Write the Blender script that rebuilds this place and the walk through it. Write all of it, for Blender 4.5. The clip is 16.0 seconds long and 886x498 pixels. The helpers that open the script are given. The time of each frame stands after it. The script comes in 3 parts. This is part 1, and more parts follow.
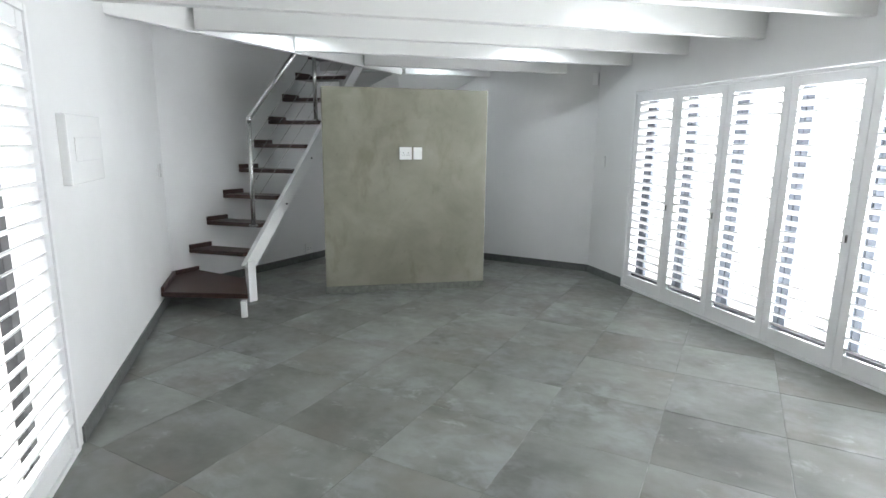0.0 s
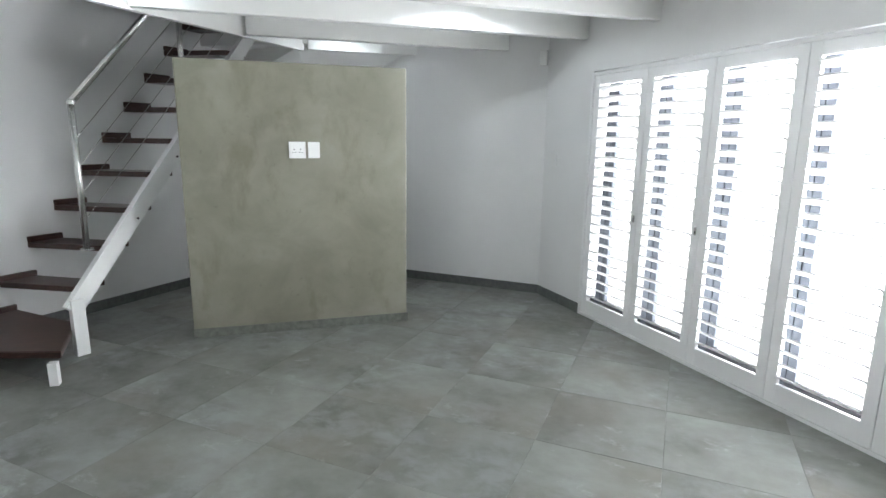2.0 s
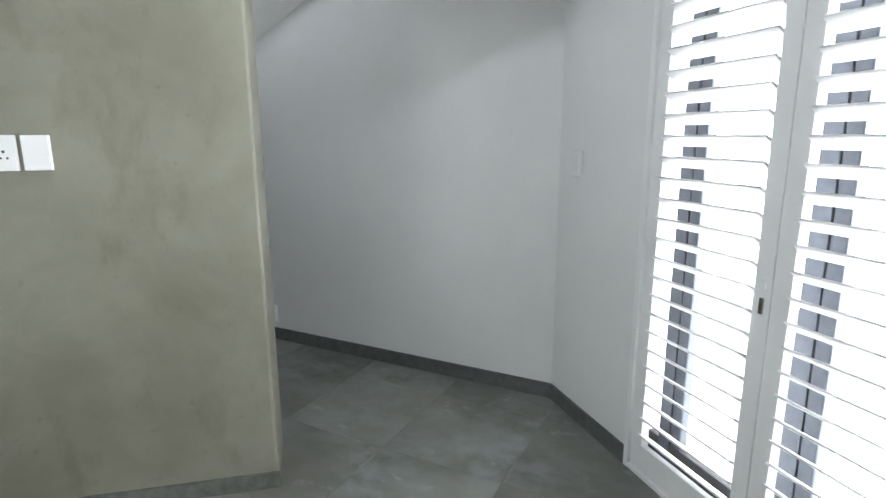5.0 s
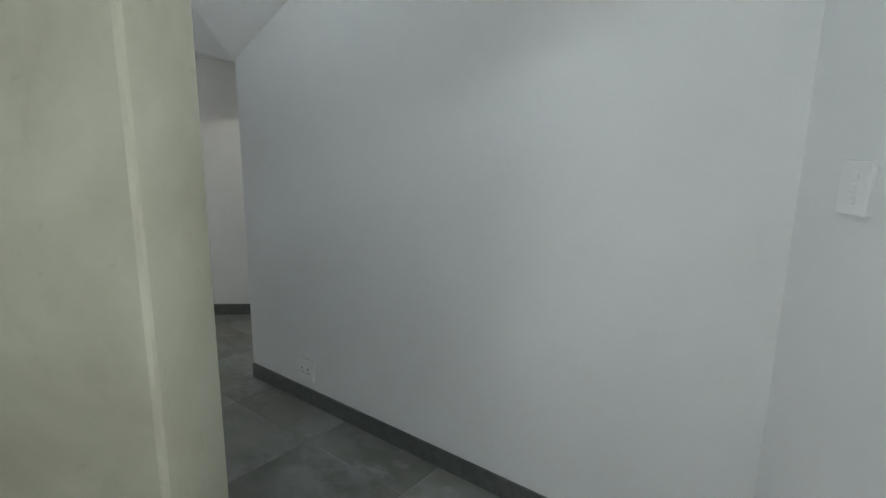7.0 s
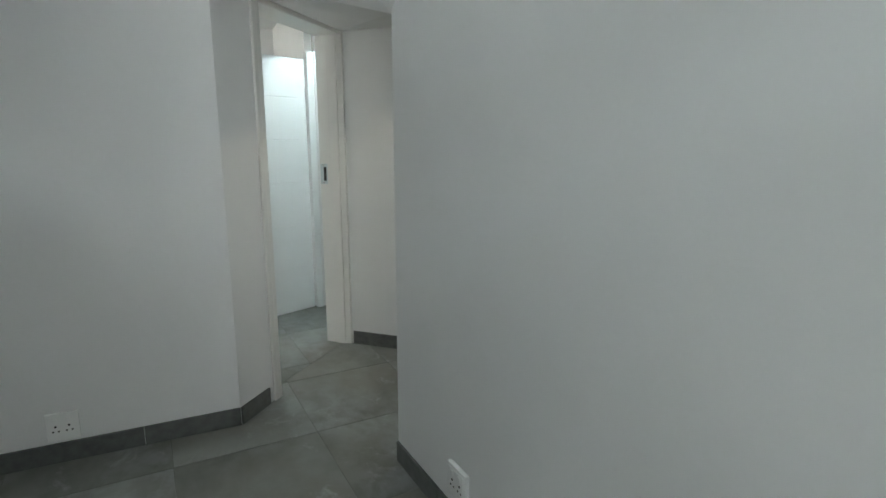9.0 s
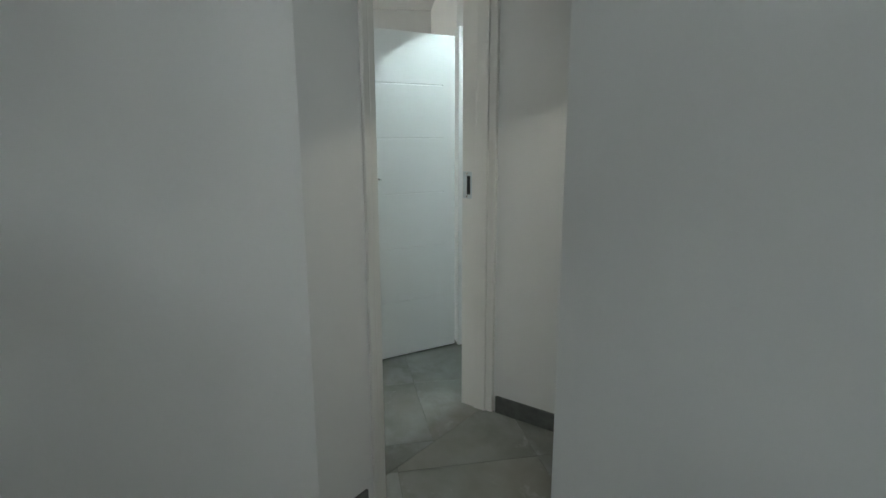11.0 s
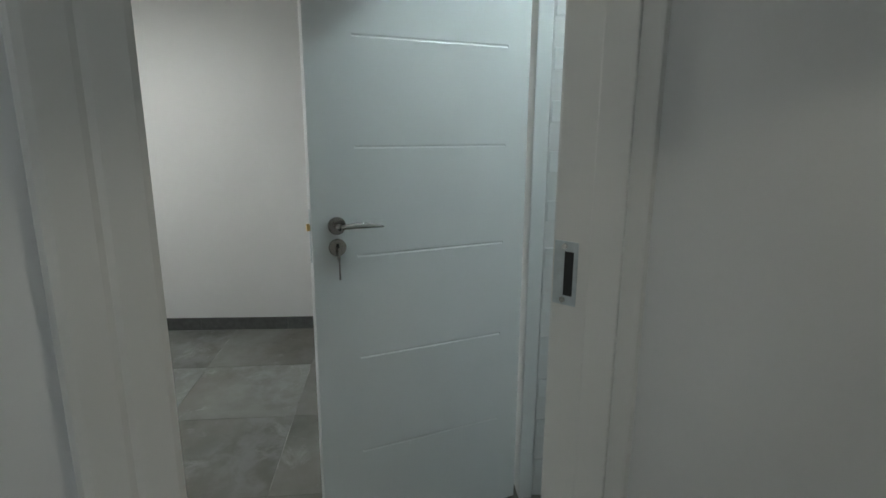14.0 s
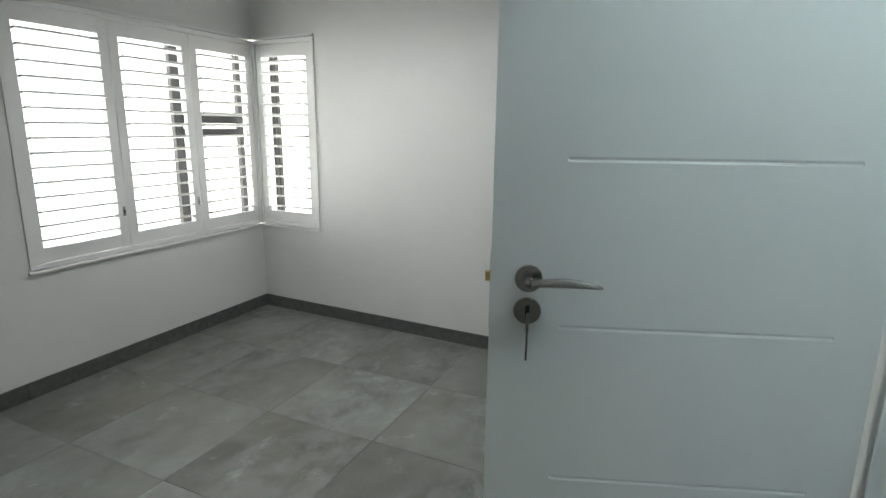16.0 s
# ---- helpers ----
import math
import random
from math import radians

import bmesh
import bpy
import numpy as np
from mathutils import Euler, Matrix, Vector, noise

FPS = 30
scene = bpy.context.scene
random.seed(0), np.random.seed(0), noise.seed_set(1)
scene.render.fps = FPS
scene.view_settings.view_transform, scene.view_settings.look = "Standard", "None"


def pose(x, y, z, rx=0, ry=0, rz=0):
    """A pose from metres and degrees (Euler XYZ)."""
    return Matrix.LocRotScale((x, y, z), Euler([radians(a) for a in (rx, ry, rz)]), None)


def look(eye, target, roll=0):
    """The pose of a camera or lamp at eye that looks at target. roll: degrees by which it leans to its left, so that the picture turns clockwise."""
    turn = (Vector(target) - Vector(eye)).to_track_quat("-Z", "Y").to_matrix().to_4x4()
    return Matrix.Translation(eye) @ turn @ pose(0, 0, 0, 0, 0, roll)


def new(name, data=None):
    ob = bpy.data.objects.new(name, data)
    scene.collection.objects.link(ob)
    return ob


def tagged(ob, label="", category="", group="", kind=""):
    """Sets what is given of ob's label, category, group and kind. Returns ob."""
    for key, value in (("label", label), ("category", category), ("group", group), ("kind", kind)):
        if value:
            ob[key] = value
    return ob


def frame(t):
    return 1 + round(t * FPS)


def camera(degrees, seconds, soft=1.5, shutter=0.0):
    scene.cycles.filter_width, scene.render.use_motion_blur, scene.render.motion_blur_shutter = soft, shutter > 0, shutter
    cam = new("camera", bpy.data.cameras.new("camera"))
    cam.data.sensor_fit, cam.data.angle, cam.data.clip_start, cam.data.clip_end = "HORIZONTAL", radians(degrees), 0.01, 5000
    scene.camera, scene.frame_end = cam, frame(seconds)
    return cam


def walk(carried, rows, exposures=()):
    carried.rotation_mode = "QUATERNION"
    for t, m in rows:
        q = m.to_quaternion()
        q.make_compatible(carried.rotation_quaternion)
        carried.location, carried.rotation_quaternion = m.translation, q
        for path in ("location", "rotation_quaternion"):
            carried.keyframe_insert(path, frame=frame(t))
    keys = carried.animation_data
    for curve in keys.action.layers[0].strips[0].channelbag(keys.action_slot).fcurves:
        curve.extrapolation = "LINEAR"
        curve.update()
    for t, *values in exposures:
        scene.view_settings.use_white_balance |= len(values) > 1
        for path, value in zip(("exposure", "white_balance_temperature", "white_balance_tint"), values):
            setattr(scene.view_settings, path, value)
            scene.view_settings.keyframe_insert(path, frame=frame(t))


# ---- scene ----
import itertools

cam = camera(78.1, 16.0)
PATH = [
    (0, (0.838, 0.911, 1.524), (1.246, 2.83, 1.138), 0.7),
    (0.5, (0.962, 1.15, 1.524), (1.4, 3.062, 1.132), 0.7),
    (1, (1.107, 1.433, 1.524), (1.598, 3.331, 1.132), 0.7),
    (1.5, (1.269, 1.747, 1.521), (1.823, 3.627, 1.123), 0.7),
    (2, (1.454, 2.084, 1.503), (2.023, 3.96, 1.106), 0.7),
    (2.5, (1.64, 2.435, 1.49), (2.223, 4.306, 1.09), 0.7),
    (3, (1.852, 2.778, 1.482), (2.435, 4.649, 1.083), 0.6),
    (5.5, (2.742, 4.486, 1.437), (3.127, 6.408, 1.036), 0.4),
    (6, (2.791, 4.774, 1.384), (3.114, 6.716, 1.026), 1.2),
    (6.5, (2.928, 5.145, 1.426), (3.099, 7.096, 1.019), 0.4),
    (7, (2.927, 5.443, 1.425), (2.982, 7.401, 1.019), 0.7),
    (7.5, (2.913, 5.788, 1.389), (2.826, 7.745, 0.987), 0.5),
    (8, (2.905, 6.078, 1.377), (2.616, 8.016, 0.978), 0.5),
    (8.5, (2.885, 6.353, 1.373), (2.392, 8.25, 0.973), 0.1),
    (9, (2.842, 6.618, 1.338), (2.126, 8.445, 0.951), -0.0),
    (9.5, (2.765, 6.847, 1.333), (1.846, 8.578, 0.937), 0.1),
    (10, (2.68, 7.072, 1.316), (1.603, 8.713, 0.932), -0.1),
    (12.3, (1.905, 8.095, 1.437), (0.592, 9.530, 0.975), 0.8),
    (12.5, (1.837, 8.180, 1.438), (0.510, 9.602, 0.971), 0.9),
    (13, (1.686, 8.368, 1.436), (0.359, 9.787, 0.967), 0.4),
    (13.5, (1.536, 8.558, 1.420), (0.194, 9.971, 0.966), 0.3),
    (14, (1.395, 8.725, 1.415), (0.032, 10.115, 0.972), 0.3),
    (14.5, (1.280, 8.951, 1.390), (-0.205, 10.220, 0.958), 0.4),
    (15, (1.184, 9.065, 1.390), (-0.435, 10.158, 0.962), 0.4),
    (15.5, (1.085, 9.135, 1.398), (-0.688, 9.948, 0.961), 0.3),
    (16, (0.995, 9.207, 1.406), (-0.886, 9.726, 0.968), 0.7),
]
EXPOSURES = [(0, 0.64, 6500, 10), (3, 0.80, 6500, 10), (4, 0.76, 6500, 10), (5.5, 0.68, 6500, 9), (6.5, 0.56, 6500, 6), (7.5, 0.66, 6550, 6), (9, 0.80, 6600, 4), (10, 0.58, 6650, 3), (12.5, 0.09, 6550, 2), (13.5, -0.14, 6500, 3), (14.5, -0.2, 6500, 4), (15.5, -0.08, 6500, 5), (16, 0.05, 6500, 4)]
walk(cam, [(t, look(eye, target, roll)) for t, eye, target, roll in PATH], EXPOSURES)

# ---- world and light ----
world = bpy.data.worlds.new("sky")
scene.world = world
world.use_nodes = True
wn = world.node_tree
sky = wn.nodes.new("ShaderNodeTexSky")
sky.sky_type = "NISHITA"
sky.sun_disc = False
sky.sun_elevation, sky.sun_rotation = radians(83), radians(203)
wn.links.new(sky.outputs[0], wn.nodes["Background"].inputs[0])
wn.nodes["Background"].inputs[1].default_value = 0.12

sun = new("sun", bpy.data.lights.new("sun", "SUN"))
sun.data.energy, sun.data.angle, sun.data.color = 3.0, radians(0.6), (1.0, 0.96, 0.9)
sun.matrix_world = look((0, 0, 30), (1.5, 3.5, 0))


def window_light(name, centre, inward, width, height, power, colour):
    """Daylight standing just outside an opening."""
    lamp = new(name, bpy.data.lights.new(name, "AREA"))
    lamp.data.shape, lamp.data.size, lamp.data.size_y = "RECTANGLE", width, height
    lamp.data.energy, lamp.data.color = power, colour
    c = Vector(centre)
    z = -Vector((inward[0], inward[1], 0)).normalized()
    x = Vector((0, 0, 1)).cross(z)
    m = Matrix((x, Vector((0, 0, 1)), z)).transposed().to_4x4()
    lamp.matrix_world = Matrix.Translation(c) @ m
    return lamp


DAY = (0.90, 0.95, 1.0)
window_light("daylight_folding_doors", (4.94, 2.95, 1.05), (-1, -0.098), 3.0, 2.5, 345, DAY)
window_light("daylight_folding_doors_far", (4.715, 5.25, 1.05), (-1, -0.098), 1.6, 2.5, 66, DAY)
window_light("daylight_side_door", (-0.95, 2.75, 1.05), (1, 0.1), 2.4, 2.4, 15, DAY)

# ---- materials ----


def material(name):
    m = bpy.data.materials.new(name)
    m.use_nodes = True
    return m, m.node_tree, m.node_tree.nodes["Principled BSDF"]


def node(t, kind, **inputs):
    n = t.nodes.new(kind)
    for k, v in inputs.items():
        n.inputs[k.replace("_", " ")].default_value = v
    return n


def ramp(t, source, stops):
    r = t.nodes.new("ShaderNodeValToRGB")
    while len(r.color_ramp.elements) < len(stops):
        r.color_ramp.elements.new(0.5)
    for e, (p, c) in zip(r.color_ramp.elements, stops):
        e.position, e.color = p, (*c, 1)
    t.links.new(source, r.inputs[0])
    return r


def coords(t, which="Object"):
    return t.nodes.new("ShaderNodeTexCoord").outputs[which]


def noise_tex(t, vec, scale, detail=4.0, rough=0.55, distort=0.0):
    n = node(t, "ShaderNodeTexNoise", Scale=scale, Detail=detail, Roughness=rough, Distortion=distort)
    t.links.new(vec, n.inputs["Vector"])
    return n.outputs["Fac"]


def bump(t, bsdf, height, strength, distance=0.01):
    b = node(t, "ShaderNodeBump", Strength=strength, Distance=distance)
    t.links.new(height, b.inputs["Height"])
    t.links.new(b.outputs[0], bsdf.inputs["Normal"])


def mix(t, a, b, fac, mode="MIX"):
    n = t.nodes.new("ShaderNodeMix")
    n.data_type, n.blend_type = "RGBA", mode
    for sock, v in ((n.inputs[0], fac), (n.inputs[6], a), (n.inputs[7], b)):
        if hasattr(v, "is_output"):
            t.links.new(v, sock)
        else:
            sock.default_value = v
    return n.outputs[2]


def painted(name, colour, rough=0.5, relief=0.08, scale=60):
    """Paint with roller grain and faint large blotches."""
    m, t, b = material(name)
    v = coords(t)
    big = noise_tex(t, v, 1.3, 3)
    dark = tuple(c * 0.93 for c in colour)
    r = ramp(t, big, [(0.3, dark), (0.7, colour)])
    t.links.new(r.outputs[0], b.inputs["Base Color"])
    b.inputs["Roughness"].default_value = rough
    bump(t, b, noise_tex(t, v, scale, 5), relief, 0.004)
    return m


WALL = painted("white_wall_paint", (0.77, 0.77, 0.765), 0.55, 0.10, 45)
CEIL = painted("white_ceiling_paint", (0.76, 0.76, 0.75), 0.6, 0.06, 45)
BEAM = painted("white_beam_paint", (0.74, 0.74, 0.72), 0.42, 0.05, 30)
SHUTTER = painted("white_shutter_lacquer", (0.82, 0.82, 0.82), 0.35, 0.02, 80)
STEELW = painted("white_steel_paint", (0.78, 0.78, 0.77), 0.38, 0.05, 60)
DOORW = painted("white_door_enamel", (0.79, 0.81, 0.81), 0.28, 0.015, 90)
FRAMEW = painted("white_frame_enamel", (0.76, 0.75, 0.72), 0.35, 0.06, 40)
BRICKW = painted("white_painted_brick", (0.78, 0.79, 0.79), 0.5, 0.35, 70)
PLASTIC = painted("white_plastic", (0.87, 0.87, 0.86), 0.25, 0.0, 60)


def tile_material(name, rough, island=False):
    """Grey cement-look porcelain: clouds, veils and scuffs that differ from tile to tile."""
    m, t, b = material(name)
    v = coords(t, "Object")
    info = t.nodes.new("ShaderNodeNewGeometry").outputs["Random Per Island"] if island else t.nodes.new("ShaderNodeObjectInfo").outputs["Random"]
    mul = node(t, "ShaderNodeMath")
    mul.operation = "MULTIPLY"
    t.links.new(info, mul.inputs[0])
    mul.inputs[1].default_value = 37.0
    add = t.nodes.new("ShaderNodeVectorMath")
    add.operation = "ADD"
    t.links.new(v, add.inputs[0])
    t.links.new(mul.outputs[0], add.inputs[1])
    vec = add.outputs[0]
    stretch = t.nodes.new("ShaderNodeMapping")
    stretch.inputs["Scale"].default_value = (1.0, 1.25, 1.0)
    t.links.new(vec, stretch.inputs[0])
    sv = stretch.outputs[0]
    clouds = ramp(t, noise_tex(t, sv, 1.5, 5, 0.6, 0.2), [(0.32, (0.120, 0.123, 0.111)), (0.5, (0.194, 0.201, 0.187)), (0.68, (0.270, 0.282, 0.268))])
    mottle = ramp(t, noise_tex(t, sv, 7.0, 4, 0.6, 0.3), [(0.42, (0, 0, 0)), (0.62, (0.6, 0.6, 0.6))])
    where = ramp(t, noise_tex(t, vec, 1.2, 2), [(0.44, (0, 0, 0)), (0.60, (1, 1, 1))])
    fac = mix(t, mottle.outputs[0], where.outputs[0], 1.0, "MULTIPLY")
    col = mix(t, clouds.outputs[0], (0.30, 0.316, 0.325, 1), fac)
    brown = ramp(t, noise_tex(t, vec, 1.6, 3, 0.55), [(0.50, (0, 0, 0)), (0.70, (0.6, 0.6, 0.6))])
    col = mix(t, col, (0.172, 0.155, 0.132, 1), brown.outputs[0])
    film = ramp(t, noise_tex(t, sv, 4.5, 8, 0.72, 0.4), [(0.59, (0, 0, 0)), (0.72, (0.6, 0.6, 0.6))])
    col = mix(t, col, (0.42, 0.44, 0.435, 1), film.outputs[0])
    tone = ramp(t, info, [(0.0, (0.85, 0.845, 0.82)), (1.0, (1.10, 1.105, 1.08))])
    col = mix(t, col, tone.outputs[0], 1.0, "MULTIPLY")
    t.links.new(col, b.inputs["Base Color"])
    rr = ramp(t, noise_tex(t, vec, 14, 5), [(0.3, (rough - 0.07,) * 3), (0.7, (rough + 0.09,) * 3)])
    t.links.new(rr.outputs[0], b.inputs["Roughness"])
    bump(t, b, noise_tex(t, vec, 90, 4), 0.05, 0.002)
    return m


TILE = tile_material("grey_cement_look_tile", 0.41)



def plain(name, colour, rough=0.5, metal=0.0, grain=0.0):
    m, t, b = material(name)
    v = coords(t)
    r = ramp(t, noise_tex(t, v, 25, 5), [(0.3, tuple(c * (1 - grain) for c in colour)), (0.7, tuple(min(1, c * (1 + grain)) for c in colour))])
    t.links.new(r.outputs[0], b.inputs["Base Color"])
    b.inputs["Roughness"].default_value, b.inputs["Metallic"].default_value = rough, metal
    return m




def grout_material():
    """Grey grout, pale where cement film was left and dark where dirt settled."""
    m, t, b = material("grey_grout")
    v = coords(t)
    r = ramp(t, noise_tex(t, v, 1.9, 5, 0.65), [(0.36, (0.125, 0.13, 0.117)), (0.52, (0.20, 0.205, 0.19)), (0.66, (0.46, 0.47, 0.44))])
    t.links.new(r.outputs[0], b.inputs["Base Color"])
    b.inputs["Roughness"].default_value = 0.9
    return m


GROUT = grout_material()
CEMENT = plain("grey_cement_skirting", (0.130, 0.134, 0.118), 0.5, 0, 0.25)
SKIRT = plain("grey_tile_skirting", (0.105, 0.110, 0.106), 0.42, 0, 0.22)
STEEL = plain("brushed_stainless_steel", (0.60, 0.60, 0.58), 0.27, 1.0, 0.12)
NICKEL = plain("satin_nickel", (0.46, 0.45, 0.43), 0.22, 1.0, 0.1)
ZINC = plain("zinc_plated_steel", (0.55, 0.60, 0.62), 0.32, 1.0, 0.12)
BRASS = plain("brass", (0.70, 0.52, 0.22), 0.3, 1.0, 0.1)
BLACK = plain("black_void", (0.012, 0.012, 0.012), 0.7)
BRONZE = plain("dark_bronze_aluminium", (0.030, 0.030, 0.032), 0.4, 0.2, 0.3)
CHARCOAL = plain("charcoal_anodised_aluminium", (0.075, 0.083, 0.098), 0.35, 0.5, 0.12)
GREYP = plain("grey_plastic", (0.35, 0.35, 0.35), 0.4)
PAVING = plain("pale_concrete_paving", (0.45, 0.44, 0.42), 0.85, 0, 0.15)


def wood_material():
    m, t, b = material("dark_mahogany_stain")
    s = t.nodes.new("ShaderNodeMapping")
    s.inputs["Scale"].default_value = (1.5, 14, 14)
    t.links.new(coords(t), s.inputs[0])
    g = ramp(t, noise_tex(t, s.outputs[0], 3.0, 6, 0.6, 0.8), [(0.3, (0.022, 0.010, 0.007)), (0.55, (0.048, 0.020, 0.014)), (0.8, (0.088, 0.038, 0.026))])
    t.links.new(g.outputs[0], b.inputs["Base Color"])
    b.inputs["Roughness"].default_value = 0.33
    bump(t, b, noise_tex(t, s.outputs[0], 9, 4), 0.08, 0.003)
    return m


WOOD = wood_material()


def screed_material():
    """Trowelled cement finish: olive grey, cloudy, with darker sweeps and small pits."""
    m, t, b = material("trowelled_cement")
    v = coords(t)
    base = ramp(t, noise_tex(t, v, 1.7, 5, 0.6, 0.5), [(0.30, (0.190, 0.184, 0.141)), (0.52, (0.234, 0.228, 0.181)), (0.75, (0.272, 0.266, 0.217))])
    s = t.nodes.new("ShaderNodeMapping")
    s.inputs["Scale"].default_value = (1.0, 1.0, 1.25)
    t.links.new(v, s.inputs[0])
    sweeps = ramp(t, noise_tex(t, s.outputs[0], 2.3, 6, 0.60, 0.5), [(0.36, (0.80, 0.79, 0.73)), (0.64, (1.05, 1.05, 1.05))])
    col = mix(t, base.outputs[0], sweeps.outputs[0], 0.62, "MULTIPLY")
    w = t.nodes.new("ShaderNodeMapping")
    w.inputs["Scale"].default_value = (3.2, 3.2, 1.6)
    t.links.new(v, w.inputs[0])
    smears = ramp(t, noise_tex(t, w.outputs[0], 1.6, 5, 0.6, 0.3), [(0.56, (1, 1, 1)), (0.72, (0.78, 0.75, 0.68))])
    col = mix(t, col, smears.outputs[0], 0.85, "MULTIPLY")
    pits = ramp(t, noise_tex(t, v, 26, 2, 0.4), [(0.70, (1, 1, 1)), (0.80, (0.72, 0.71, 0.66))])
    col = mix(t, col, pits.outputs[0], 0.5, "MULTIPLY")
    t.links.new(col, b.inputs["Base Color"])
    b.inputs["Roughness"].default_value = 0.5
    bump(t, b, noise_tex(t, v, 7, 6, 0.6, 0.6), 0.16, 0.008)
    return m


SCREED = screed_material()


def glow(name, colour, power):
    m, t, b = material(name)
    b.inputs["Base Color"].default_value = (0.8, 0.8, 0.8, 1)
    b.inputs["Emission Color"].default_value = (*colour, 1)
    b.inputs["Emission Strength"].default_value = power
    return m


LED = glow("led_diffuser", (0.80, 0.91, 1.0), 10.0)
# Emissive backdrop materials: the outdoor brightness is put into them, not lit by sun.
HAZE = glow("white_backdrop_glow", (0.95, 0.98, 1.0), 2.5)
HAZEW = glow("cream_backdrop_glow", (1.0, 0.95, 0.86), 1.25)

# ---- mesh helpers ----


def mesh_of(bm, name, mat, smooth=False):
    me = bpy.data.meshes.new(name)
    bmesh.ops.recalc_face_normals(bm, faces=bm.faces)
    bm.to_mesh(me)
    bm.free()
    me.materials.append(mat)
    if smooth:
        for p in me.polygons:
            p.use_smooth = True
    return me


def part(name, bm, mat, parent=None, label="", smooth=False):
    ob = new(name, mesh_of(bm, name, mat, smooth) if isinstance(bm, bmesh.types.BMesh) else bm)
    ob.parent = parent
    return tagged(ob, label)


def box(bm, lo, hi, bevel=0.0, m=None):
    vs = bmesh.ops.create_cube(bm, size=1.0)["verts"]
    for v in vs:
        v.co = Vector([lo[i] + (v.co[i] + 0.5) * (hi[i] - lo[i]) for i in range(3)])
    if bevel > 0:
        es = {e for v in vs for e in v.link_edges}
        vs = [g for g in bmesh.ops.bevel(bm, geom=list(es), offset=bevel, segments=2, affect="EDGES", profile=0.6)["verts"]]
        vs = list({v for f in {f for v in vs for f in v.link_faces} for v in f.verts})
    if m is not None:
        bmesh.ops.transform(bm, matrix=m, verts=vs)
    return vs


def boxes(*items, m=None):
    bm = bmesh.new()
    for lo, hi, *bev in items:
        box(bm, lo, hi, bev[0] if bev else 0.0, m)
    return bm


def prism(bm, poly, z0, z1, bevel=0.0):
    bottom = [bm.verts.new((x, y, z0)) for x, y in poly]
    top = [bm.verts.new((x, y, z1)) for x, y in poly]
    n = len(poly)
    bm.faces.new(bottom[::-1])
    bm.faces.new(top)
    for i in range(n):
        bm.faces.new((bottom[i], bottom[(i + 1) % n], top[(i + 1) % n], top[i]))
    if bevel:
        es = [e for e in bm.edges if all(v in top + bottom for v in e.verts)]
        bmesh.ops.bevel(bm, geom=es, offset=bevel, segments=2, affect="EDGES")


def tube(points, r, sides=14, caps=True):
    """A round bar through the points, with sharp mitres."""
    bm = bmesh.new()
    pts = [Vector(p) for p in points]
    rings = []
    for i, p in enumerate(pts):
        d0 = (pts[i] - pts[i - 1]).normalized() if i else (pts[1] - pts[0]).normalized()
        d1 = (pts[i + 1] - pts[i]).normalized() if i + 1 < len(pts) else d0
        d = (d0 + d1).normalized()
        a = d.orthogonal().normalized() if not rings else (side - d * side.dot(d)).normalized()
        side = a
        b = d.cross(a)
        rings.append([bm.verts.new(p + r * (math.cos(k * 2 * math.pi / sides) * a + math.sin(k * 2 * math.pi / sides) * b)) for k in range(sides)])
    for q, w in zip(rings, rings[1:]):
        for k in range(sides):
            bm.faces.new((q[k], q[(k + 1) % sides], w[(k + 1) % sides], w[k]))
    if caps:
        bm.faces.new(rings[0][::-1])
        bm.faces.new(rings[-1])
    return bm


def disc(r, depth, axis_m, sides=28, bevel=0.0):
    bm = bmesh.new()
    vs = bmesh.ops.create_cone(bm, cap_ends=True, segments=sides, radius1=r, radius2=r, depth=depth)["verts"]
    if bevel:
        es = [e for e in bm.edges if abs(e.verts[0].co.z - e.verts[1].co.z) < 1e-6 and e.verts[0].co.z > 0]
        bmesh.ops.bevel(bm, geom=es, offset=bevel, segments=3, affect="EDGES")
    bmesh.ops.transform(bm, matrix=axis_m, verts=bm.verts)
    return bm


def along(p, q, flip=False):
    """A pose at p: x runs to q, z up, y to the left of the way (to the right if flip)."""
    d = Vector((q[0] - p[0], q[1] - p[1], 0)).normalized()
    n = Vector((-d.y, d.x, 0))
    return Matrix(((d.x, n.x, 0, p[0]), (d.y, n.y, 0, p[1]), (0, 0, 1, 0), (0, 0, 0, 1)))


def length(p, q):
    return math.hypot(q[0] - p[0], q[1] - p[1])


def wall(name, p, q, height, thick, label, holes=(), mat=None, z0=-0.02):
    """A wall whose room face runs from p to q with the room on its right; holes: (u0, u1, z0, z1)."""
    m, n = along(p, q), length(p, q)
    bm = bmesh.new()
    us = sorted({0.0, n, *[h[0] for h in holes], *[h[1] for h in holes]})
    for a, b in zip(us, us[1:]):
        cuts = sorted((h[2], h[3]) for h in holes if h[0] <= a + 1e-6 and h[1] >= b - 1e-6)
        z = z0
        for c0, c1 in cuts:
            if c0 > z + 1e-4:
                box(bm, (a, 0, z), (b, thick, c0), 0, m)
            z = c1
        box(bm, (a, 0, z), (b, thick, height), 0, m)
    bmesh.ops.remove_doubles(bm, verts=bm.verts, dist=1e-5)
    return tagged(part(name, bm, mat or WALL), label, "wall", kind="structure")


